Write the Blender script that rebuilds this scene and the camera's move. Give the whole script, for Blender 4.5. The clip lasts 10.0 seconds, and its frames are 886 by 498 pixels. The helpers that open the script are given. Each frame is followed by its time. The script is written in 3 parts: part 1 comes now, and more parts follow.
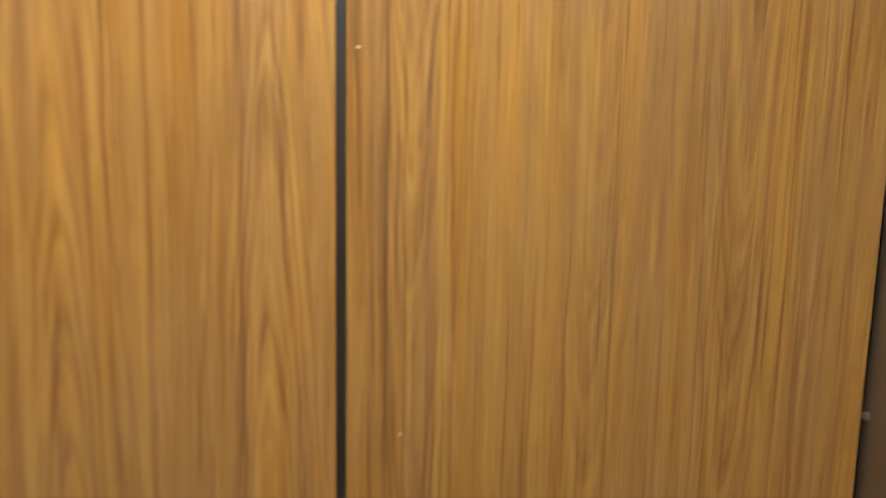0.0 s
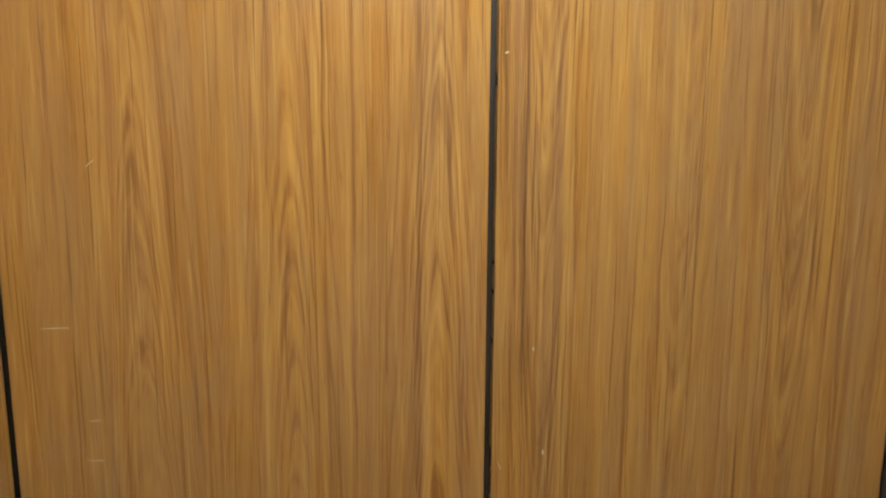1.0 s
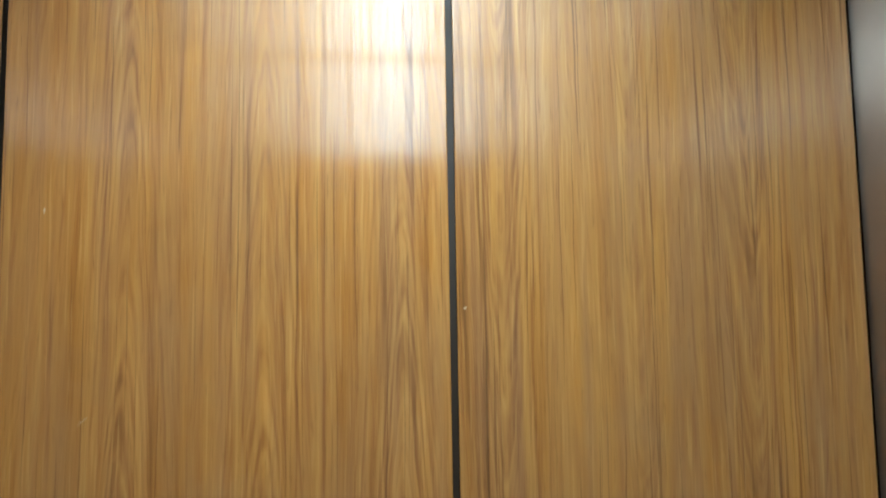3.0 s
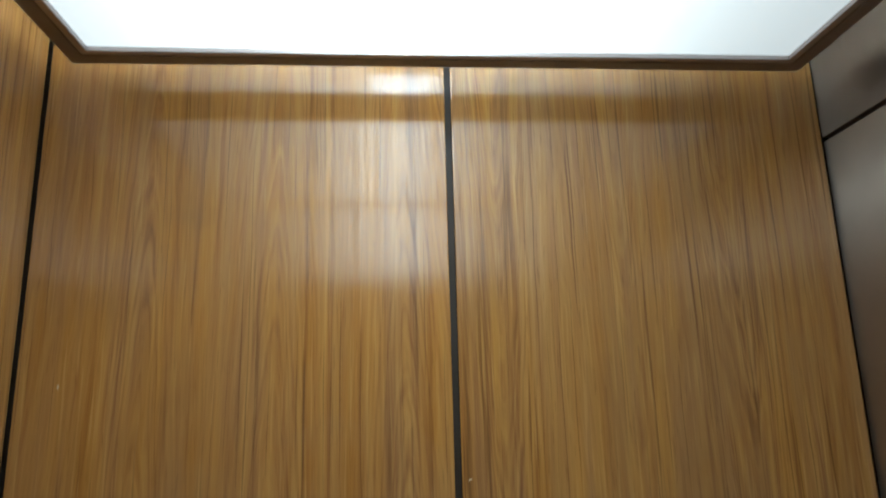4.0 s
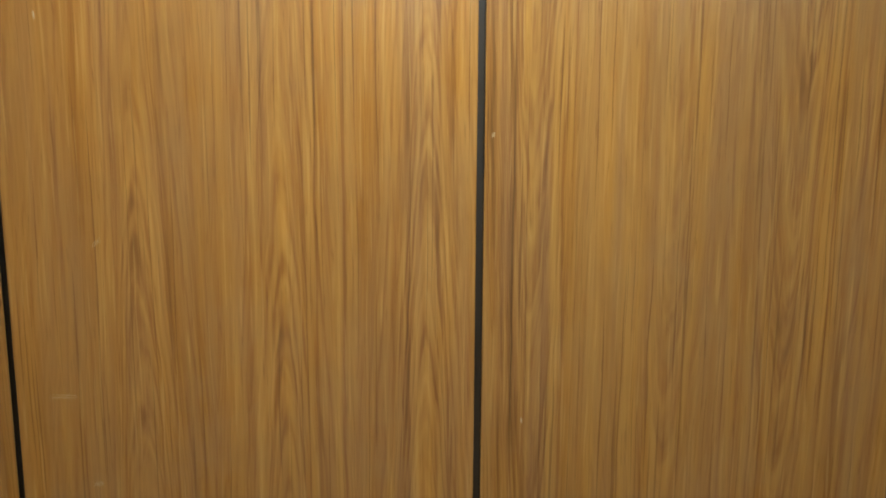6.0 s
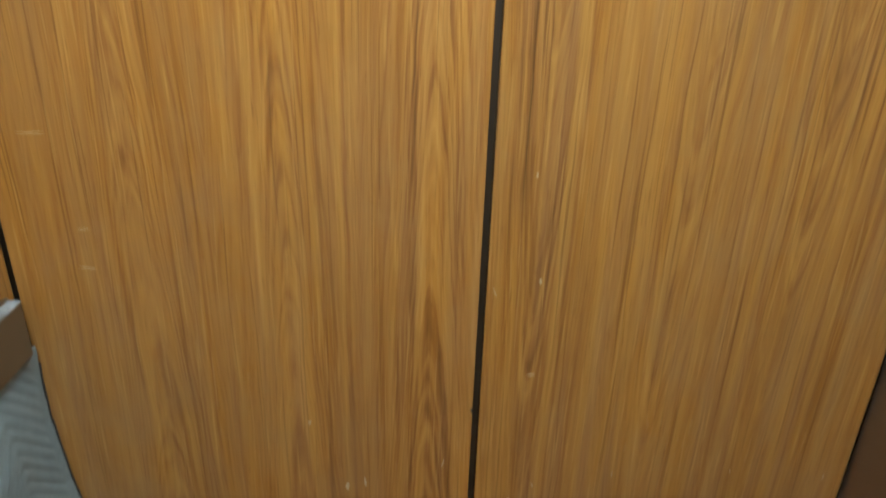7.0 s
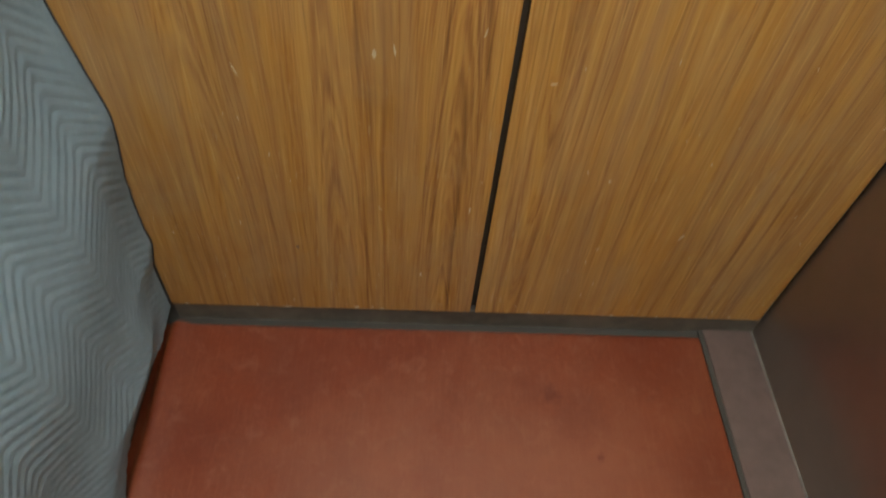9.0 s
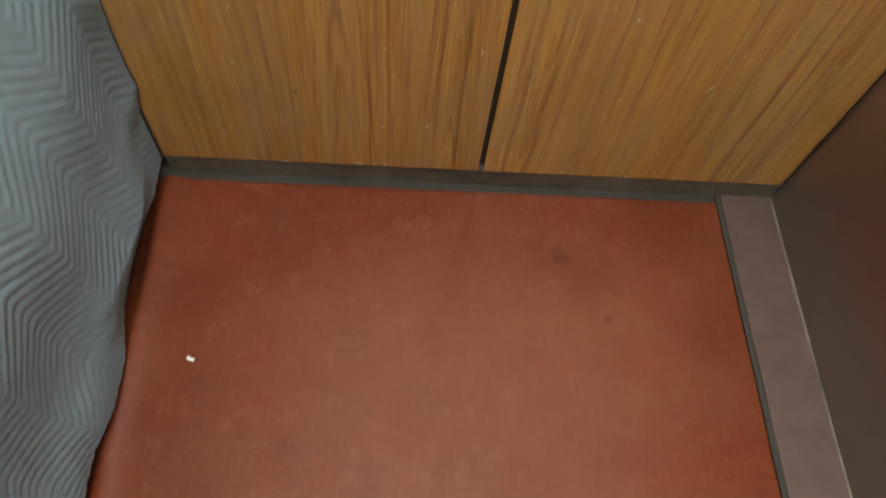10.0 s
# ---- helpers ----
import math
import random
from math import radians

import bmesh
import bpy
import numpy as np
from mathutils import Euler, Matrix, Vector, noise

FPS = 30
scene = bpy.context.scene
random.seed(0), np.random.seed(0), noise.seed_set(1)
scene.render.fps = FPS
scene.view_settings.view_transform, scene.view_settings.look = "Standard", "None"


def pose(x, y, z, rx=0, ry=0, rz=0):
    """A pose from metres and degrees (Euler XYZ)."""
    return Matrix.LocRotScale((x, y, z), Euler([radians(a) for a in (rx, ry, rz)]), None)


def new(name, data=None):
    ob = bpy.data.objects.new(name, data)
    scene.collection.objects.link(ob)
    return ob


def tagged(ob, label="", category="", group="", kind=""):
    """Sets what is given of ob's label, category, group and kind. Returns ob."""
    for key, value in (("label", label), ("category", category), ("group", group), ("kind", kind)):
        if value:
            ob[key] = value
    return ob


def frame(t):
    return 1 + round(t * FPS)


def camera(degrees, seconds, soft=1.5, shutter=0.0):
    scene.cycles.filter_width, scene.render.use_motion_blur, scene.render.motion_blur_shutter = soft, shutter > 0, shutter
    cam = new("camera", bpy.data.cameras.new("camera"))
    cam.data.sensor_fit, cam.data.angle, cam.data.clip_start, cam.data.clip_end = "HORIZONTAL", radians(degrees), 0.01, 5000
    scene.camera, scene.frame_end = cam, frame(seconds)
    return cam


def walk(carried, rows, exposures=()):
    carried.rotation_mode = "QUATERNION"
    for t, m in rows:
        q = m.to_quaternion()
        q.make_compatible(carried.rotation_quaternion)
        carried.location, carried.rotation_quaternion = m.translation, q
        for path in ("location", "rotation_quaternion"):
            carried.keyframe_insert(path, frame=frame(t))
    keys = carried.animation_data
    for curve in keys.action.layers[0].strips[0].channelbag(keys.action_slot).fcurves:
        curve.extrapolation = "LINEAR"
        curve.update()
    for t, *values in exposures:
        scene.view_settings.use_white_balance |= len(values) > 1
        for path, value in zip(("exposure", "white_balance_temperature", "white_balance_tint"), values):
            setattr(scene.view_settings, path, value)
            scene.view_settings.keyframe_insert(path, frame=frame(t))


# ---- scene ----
cam = camera(66.34, 10.0, soft=1.95, shutter=0.5)
# seconds, x, y, z, yaw, pitch, roll
PATH = [
    (0, -0.0135, -0.6657, 1.443, -9.626, -7.535, -1.133),
    (0.5, -0.0946, -0.7712, 1.4277, -6.922, -7.084, -0.484),
    (1, -0.1762, -0.8584, 1.4337, -7.424, -8.834, -0.311),
    (1.5, -0.1403, -0.9078, 1.419, -4.553, -9.974, -0.477),
    (2, -0.1058, -0.9241, 1.4418, -4.727, -7.606, -0.04),
    (2.5, -0.0984, -0.9302, 1.5031, -4.738, -0.874, 1.069),
    (3, -0.0921, -0.9323, 1.5519, -4.746, 4.708, 0.909),
    (3.2, -0.0876, -0.9342, 1.5741, -4.958, 6.514, 0.491),
    (4.3, -0.0924, -0.9823, 1.6578, -3.94, 13.668, 1.653),
    (4.5, -0.0961, -0.9732, 1.6418, -3.579, 12.476, 1.13),
    (5, -0.1021, -0.9381, 1.5987, -3.088, 6.902, 0.605),
    (5.5, -0.1015, -0.9094, 1.5534, -3.397, 0.41, 0.263),
    (5.7, -0.1092, -0.8986, 1.5404, -4.041, -2.824, 0.282),
    (6.8, -0.1191, -0.8167, 1.4406, -3.997, -20.775, -1.597),
    (7, -0.1188, -0.8038, 1.4155, -3.753, -23.809, -1.644),
    (7.5, -0.1183, -0.7761, 1.3743, -3.358, -31.814, -1.459),
    (8, -0.1281, -0.7697, 1.3161, -2.692, -38.478, -1.995),
    (8.5, -0.1333, -0.763, 1.2617, -2.157, -45.097, -2.12),
    (9, -0.1399, -0.755, 1.2093, -0.447, -51.574, -3.675),
    (9.5, -0.1326, -0.7541, 1.1637, 0.104, -57.194, -3.818),
    (10, -0.1487, -0.7631, 1.1221, 0.289, -61.225, -4.285),
]
# seconds, stops, kelvin, tint
EXPOSURES = [(0.0, -0.09, 6850, 11), (0.6, -0.09, 6720, 11), (1.2, -0.06, 6450, 9), (2.0, -0.03, 6350, 9), (2.5, -0.15, 5850, 6), (3.2, -0.50, 5550, 4), (3.9, -1.25, 5850, 5), (4.3, -1.61, 5850, 6),
             (4.6, -1.58, 5850, 7), (5.0, -1.28, 6050, 7), (5.5, -0.79, 6400, 7), (7.0, 0.04, 6450, 4), (8.0, 0.15, 6300, 4), (8.5, 0.27, 6300, 4), (10.0, 0.59, 6400, 7)]
walk(cam, [(t, pose(x, y, z, 90 + pitch, roll, yaw)) for t, x, y, z, yaw, pitch, roll in PATH], EXPOSURES)

# ---- world: the cab is closed, only a trace of grey remains ----
world = bpy.data.worlds.new("world")
world.use_nodes = True
world.node_tree.nodes["Background"].inputs[0].default_value = (0.02, 0.02, 0.02, 1)
scene.world = world

# ---- plan of the cab, metres ----
XL = -0.6045                    # face of the west wall
EDGE_L, EDGE_R = -0.599, 0.601  # outer edges of the north panels
YS = -1.76                      # face of the south wall
Z_PANEL = 0.055                 # lower edge of the wall panels
Z_TOP = 2.30
Z_DOOR = 2.05
Z_FRAME = 2.123                 # underside of the ceiling light's frame


# ---- materials ----
class Nodes:
    """Short hand for building a node material."""

    def __init__(self, name):
        self.mat = bpy.data.materials.new(name)
        self.mat.use_nodes = True
        self.tree = self.mat.node_tree
        self.bsdf = self.tree.nodes["Principled BSDF"]
        self.out = self.tree.nodes["Material Output"]

    def add(self, kind, **inputs):
        return self.tree.nodes.new(kind)

    def link(self, a, b):
        self.tree.links.new(a, b)

    def feed(self, socket, value):
        if isinstance(value, bpy.types.NodeSocket):
            self.link(value, socket)
        else:
            socket.default_value = value

    def math(self, op, a, b=0.0, c=0.0, clamp=False):
        n = self.add("ShaderNodeMath")
        n.operation, n.use_clamp = op, clamp
        for s, v in zip(n.inputs, (a, b, c)):
            self.feed(s, v)
        return n.outputs[0]

    def coords(self):
        return self.add("ShaderNodeTexCoord").outputs["Object"]

    def split(self, v):
        n = self.add("ShaderNodeSeparateXYZ")
        self.link(v, n.inputs[0])
        return n.outputs

    def join(self, x, y, z):
        n = self.add("ShaderNodeCombineXYZ")
        for s, v in zip(n.inputs, (x, y, z)):
            self.feed(s, v)
        return n.outputs[0]

    def noise(self, vec, scale, detail=2.0, rough=0.5, distortion=0.0):
        n = self.add("ShaderNodeTexNoise")
        self.feed(n.inputs["Vector"], vec)
        n.inputs["Scale"].default_value = scale
        n.inputs["Detail"].default_value = detail
        n.inputs["Roughness"].default_value = rough
        n.inputs["Distortion"].default_value = distortion
        return n.outputs["Fac"]

    def ramp(self, fac, stops, interp="LINEAR"):
        n = self.add("ShaderNodeValToRGB")
        n.color_ramp.interpolation = interp
        el = n.color_ramp.elements
        while len(el) > 1:
            el.remove(el[-1])
        el[0].position = stops[0][0]
        el[0].color = (*stops[0][1], 1)
        for p, c in stops[1:]:
            e = el.new(p)
            e.color = (*c, 1)
        self.feed(n.inputs[0], fac)
        return n.outputs[0]

    def mix(self, fac, a, b, mode="MIX"):
        n = self.add("ShaderNodeMix")
        n.data_type, n.blend_type = "RGBA", mode
        self.feed(n.inputs[0], fac)
        for s, v in ((n.inputs[6], a), (n.inputs[7], b)):
            if isinstance(v, tuple):
                s.default_value = (*v, 1)
            else:
                self.link(v, s)
        return n.outputs[2]

    def range(self, v, a, b, c, d):
        n = self.add("ShaderNodeMapRange")
        for s, x in zip(n.inputs, (v, a, b, c, d)):
            self.feed(s, x)
        return n.outputs[0]

    def bump(self, height, strength, distance):
        n = self.add("ShaderNodeBump")
        n.inputs["Strength"].default_value = strength
        n.inputs["Distance"].default_value = distance
        self.link(height, n.inputs["Height"])
        self.link(n.outputs[0], self.bsdf.inputs["Normal"])

    def set(self, **values):
        for key, v in values.items():
            self.feed(self.bsdf.inputs[key.replace("_", " ")], v)
        return self.mat


def wood_material(name, shift, centres, sense, gloss=0.0, streaks=(), arches=(), lively=(1.0, 1.0), tone=(1.0, 1.0, 1.0)):
    """Teak-figured laminate: x runs across the panel, z along the grain.
    centres: where the flat-cut figure peaks across the panel; sense: +1 arches point up, -1 down;
    streaks: the strongest straight streaks, (x, half width, depth), dark where depth is negative;
    arches: single cathedral peaks, (x, z of the tip, half width, length, strength);
    lively: contrast of the grain at even steps across the panel; tone: overall tint, light differences included."""
    n = Nodes(name)
    x, y, z = n.split(n.coords())
    xs = n.math("ADD", x, shift)

    def field(across, a, along, seed, detail=2.0, rough=0.55):
        """Noise stretched along the grain: a and along are its frequencies per metre."""
        return n.noise(n.join(n.math("MULTIPLY", across, a), shift + seed, n.math("MULTIPLY", z, along)), 1.0, detail, rough)

    def plus(total, v, gain):
        return n.math("ADD", total, n.math("MULTIPLY", n.math("SUBTRACT", v, 0.5), gain))

    # slow wander of the grain along the panel
    u = plus(x, field(xs, 12.0, 1.7, 0.0), 0.012)
    u = plus(u, field(xs, 38.0, 5.0, 1.0), 0.0062)
    us = n.math("ADD", u, shift)
    # growth rings cut flat: nested arches about each centre, straight lines further out
    d = None
    for c in centres:
        off = n.math("SUBTRACT", u, c)
        r = n.math("SQRT", n.math("ADD", n.math("MULTIPLY", off, off), 0.00024))
        d = r if d is None else n.math("MINIMUM", d, r)
    q = n.math("ADD", d, n.math("MULTIPLY", z, 0.056 * sense))
    q = plus(q, field(xs, 40.0, 6.0, 3.0, 3.0), 0.0080)
    q = n.math("ADD", q, n.math("MULTIPLY", field(xs, 6.0, 0.0, 20.0, 0.0), 0.12))
    rings = n.noise(n.join(n.math("MULTIPLY", q, 200.0), n.math("MULTIPLY", z, 0.5), shift), 1.0, 2.0, 0.6)
    late = n.range(rings, 0.40, 0.64, 0.30, -0.34)
    near = n.range(d, 0.020, 0.075, 1.0, 0.22)
    near = n.math("MULTIPLY", near, n.range(field(xs, 5.0, 1.4, 22.0, 1.0), 0.36, 0.60, 0.45, 1.05))
    # lines that follow the figure, then straight bands, streaks and fibres
    lines = n.noise(n.join(n.math("MULTIPLY", q, 460.0), n.math("MULTIPLY", z, 1.6), shift + 2.5), 1.0, 2.0, 0.6)
    fine = field(us, 440.0, 15.0, 0.0, 2.0, 0.65)
    mixv = n.math("MULTIPLY", n.math("MULTIPLY", late, near), 0.20)
    mixv = plus(mixv, lines, 0.17)
    mixv = plus(mixv, field(us, 130.0, 1.8, 0.0, 3.0, 0.6), 0.22)
    mixv = plus(mixv, field(us, 240.0, 7.0, 12.0, 2.0, 0.6), 0.10)
    mixv = plus(mixv, field(us, 48.0, 1.1, 5.0), 0.21)
    mixv = plus(mixv, field(us, 17.0, 0.6, 9.0, 1.0), 0.10)
    mixv = plus(mixv, fine, 0.11)
    last = len(lively) - 1
    calm = n.ramp(n.math("DIVIDE", n.math("ADD", x, 0.3), 0.6), [(i / last, (v * 0.5, v * 0.5, v * 0.5)) for i, v in enumerate(lively)])
    mixv = n.math("MULTIPLY", mixv, n.math("MULTIPLY", calm, 2.0))
    # single cathedral peaks: nested parabolas behind each tip, darkest in the core
    for k, (cx, cz, half, length, strength) in enumerate(arches):
        off = n.math("DIVIDE", n.math("SUBTRACT", u, cx), half)
        behind = n.math("MULTIPLY", n.math("SUBTRACT", cz - Z_PANEL, z), sense / length)
        nest = n.math("SUBTRACT", behind, n.math("MULTIPLY", off, off))
        nest = plus(nest, field(xs, 60.0, 9.0, 40.0 + k), 0.35)
        shade = n.ramp(nest, [(0.0, (0.5, 0.5, 0.5)), (0.08, (0.72, 0.72, 0.72)), (0.17, (0.22, 0.22, 0.22)), (0.27, (0.62, 0.62, 0.62)),
                              (0.37, (0.30, 0.30, 0.30)), (0.50, (0.60, 0.60, 0.60)), (0.66, (0.32, 0.32, 0.32)), (0.82, (0.58, 0.58, 0.58)), (1.0, (0.5, 0.5, 0.5))])
        mixv = plus(mixv, shade, 0.22 * strength)
    # the lower part is rubbed dull, the figure is crisper above shoulder height
    crisp = n.range(z, 0.4, 1.5, 0.0, 1.0)
    mixv = n.math("MULTIPLY", mixv, n.range(crisp, 0.0, 1.0, 0.92, 1.06))
    mixv = n.math("ADD", mixv, 0.5)
    across = n.math("ADD", u, 0.5)
    fade = n.range(field(xs, 20.0, 2.2, 7.0), 0.34, 0.56, 0.25, 1.0)
    for k in range(0, len(streaks), 8):
        stops = [(0.0, (0.5, 0.5, 0.5))]
        for c, w, depth in sorted(streaks[k:k + 8]):
            for p, v in ((c - w, 0.5), (c, 0.5 + depth), (c + w, 0.5)):
                stops.append((p + 0.5, (v, v, v)))
        band = n.math("SUBTRACT", n.ramp(across, stops), 0.5)
        mixv = n.math("ADD", mixv, n.math("MULTIPLY", band, n.math("MULTIPLY", fade, 1.25)))
    col = n.ramp(mixv, [(0.33, (0.170, 0.077, 0.025)), (0.43, (0.268, 0.126, 0.036)), (0.50, (0.336, 0.166, 0.045)),
                        (0.57, (0.386, 0.197, 0.053)), (0.67, (0.452, 0.246, 0.072))])
    # some strips are golden, others greyish
    tint = field(us, 30.0, 1.5, 31.0, 2.0)
    col = n.mix(n.range(tint, 0.50, 0.66, 0.0, 0.60), col, (0.92, 0.99, 1.45), "MULTIPLY")
    col = n.mix(n.range(tint, 0.48, 0.34, 0.0, 0.60), col, (1.07, 1.0, 0.72), "MULTIPLY")
    col = n.mix(1.0, col, tone, "MULTIPLY")
    # hairlines: long thin dark lines, and shorter pale fibres
    hair = field(us, 300.0, 2.2, 2.0, 1.0, 0.5)
    col = n.mix(n.math("MULTIPLY", n.range(hair, 0.635, 0.70, 0.0, 0.58), n.range(crisp, 0.0, 1.0, 0.40, 1.0)), col, (0.075, 0.036, 0.014))
    pores = field(us, 420.0, 19.0, 4.0, 2.0, 0.6)
    col = n.mix(n.math("MULTIPLY", n.range(pores, 0.61, 0.74, 0.0, 0.40), n.range(crisp, 0.0, 1.0, 0.55, 1.0)), col, (0.095, 0.045, 0.016))
    pale = field(us, 300.0, 6.5, 6.0, 1.0, 0.5)
    col = n.mix(n.range(pale, 0.61, 0.71, 0.0, 0.34), col, (0.52, 0.30, 0.098))
    # short pale nicks, thickest low on the panel where trolleys knock it
    nick = field(us, 190.0, 30.0, 8.0, 2.0, 0.6)
    patch = field(xs, 7.0, 6.0, 0.0)
    worn = n.math("MULTIPLY", n.range(z, 0.15, 0.95, 1.0, 0.0), n.range(patch, 0.40, 0.62, 0.15, 1.0))
    col = n.mix(n.math("MULTIPLY", n.range(nick, 0.64, 0.74, 0.0, 0.46), worn), col, (0.42, 0.30, 0.17))
    # greyish, rubbed streaks
    rub = field(xs, 30.0, 2.2, 0.0, 2.0, 0.6)
    col = n.mix(n.range(rub, 0.52, 0.75, 0.0, 0.18), col, (0.28, 0.170, 0.075))
    # cloudy smudges left by hands and loads, strongest below shoulder height
    cloud = n.noise(n.join(n.math("MULTIPLY", xs, 8.0), shift + 12.0, n.math("MULTIPLY", z, 5.0)), 1.0, 4.0, 0.6, 0.6)
    smudge = n.math("MULTIPLY", n.range(cloud, 0.47, 0.70, 0.0, 0.42), n.range(z, 0.5, 1.7, 1.0, 0.45))
    col = n.mix(smudge, col, (0.305, 0.185, 0.085))
    dull = n.noise(n.join(n.math("MULTIPLY", xs, 11.0), shift + 16.0, n.math("MULTIPLY", z, 4.0)), 1.0, 3.0, 0.6, 0.8)
    col = n.mix(n.range(dull, 0.50, 0.72, 0.0, 0.26), col, (0.20, 0.098, 0.034))
    fleck = field(xs, 70.0, 60.0, 14.0, 3.0, 0.6)
    col = n.mix(n.math("MULTIPLY", n.range(fleck, 0.64, 0.76, 0.0, 0.34), worn), col, (0.42, 0.29, 0.17))
    n.set(Base_Color=col, IOR=1.55, Anisotropic=0.78)
    t = n.add("ShaderNodeTangent")
    t.direction_type, t.axis = "RADIAL", "Z"
    n.link(t.outputs[0], n.bsdf.inputs["Tangent"])
    smear = n.noise(n.coords(), 6.0, 3.0, 0.6)
    streak = field(us, 150.0, 1.5, 0.0, 2.0, 0.6)
    n.set(Roughness=n.math("ADD", n.range(smear, 0.3, 0.7, 0.135 + gloss, 0.170 + gloss), n.range(streak, 0.3, 0.7, -0.02, 0.05)),
          Specular_IOR_Level=n.range(n.math("ADD", n.math("MULTIPLY", streak, 0.5), n.math("MULTIPLY", fine, 0.5)), 0.36, 0.64, 0.30, 0.72))
    relief = n.math("ADD", n.math("MULTIPLY", fine, 0.5), n.math("MULTIPLY", streak, 0.5))
    n.bump(relief, 0.08, 0.002)
    return n.mat


def plain_material(name, colour, rough=0.5, metal=0.0, vary=0.15, scale=30.0, bump=0.0, bump_scale=200.0):
    n = Nodes(name)
    v = n.coords()
    a = n.noise(v, scale, 4.0, 0.6)
    b = n.noise(v, scale * 0.15, 3.0, 0.5)
    s = n.math("ADD", n.math("MULTIPLY", a, 0.5), n.math("MULTIPLY", b, 0.5))
    lo = tuple(c * (1 - vary) for c in colour)
    hi = tuple(min(1, c * (1 + vary)) for c in colour)
    n.set(Base_Color=n.ramp(s, [(0.35, lo), (0.65, hi)]), Metallic=metal, Roughness=n.range(a, 0.3, 0.7, rough * 0.88, rough * 1.12))
    if bump:
        n.bump(n.noise(v, bump_scale, 3.0, 0.6), bump, 0.002)
    return n.mat


def bronze_material(name, colour, rough):
    """Bronze-coloured hairline metal, brushed along z, so that highlights spread sideways."""
    n = Nodes(name)
    x, y, z = n.split(n.coords())
    brush = n.noise(n.join(n.math("MULTIPLY", x, 700.0), n.math("MULTIPLY", y, 700.0), n.math("MULTIPLY", z, 5.0)), 1.0, 2.0, 0.6)
    blot = n.noise(n.coords(), 5.0, 4.0, 0.6)
    lo = tuple(c * 0.84 for c in colour)
    n.set(Base_Color=n.mix(n.range(blot, 0.3, 0.7, 0, 1), lo, colour), Metallic=0.9, Anisotropic=0.93,
          Roughness=n.math("ADD", n.range(brush, 0.3, 0.7, rough - 0.02, rough + 0.02), n.range(blot, 0.3, 0.7, -0.03, 0.04)))
    t = n.add("ShaderNodeTangent")
    t.direction_type, t.axis = "RADIAL", "Z"
    n.link(t.outputs[0], n.bsdf.inputs["Tangent"])
    return n.mat


# stains on the mat: x, y, radius, depth
STAINS = [(0.155, -0.152, 0.020, 0.60), (0.120, -0.140, 0.040, 0.22), (0.205, -0.185, 0.060, 0.28), (0.234, -0.277, 0.008, 0.5), (-0.35, -0.10, 0.09, 0.25), (0.38, -0.06, 0.10, 0.30), (0.42, -0.30, 0.07, 0.25), (-0.52, -0.25, 0.06, 0.25)]


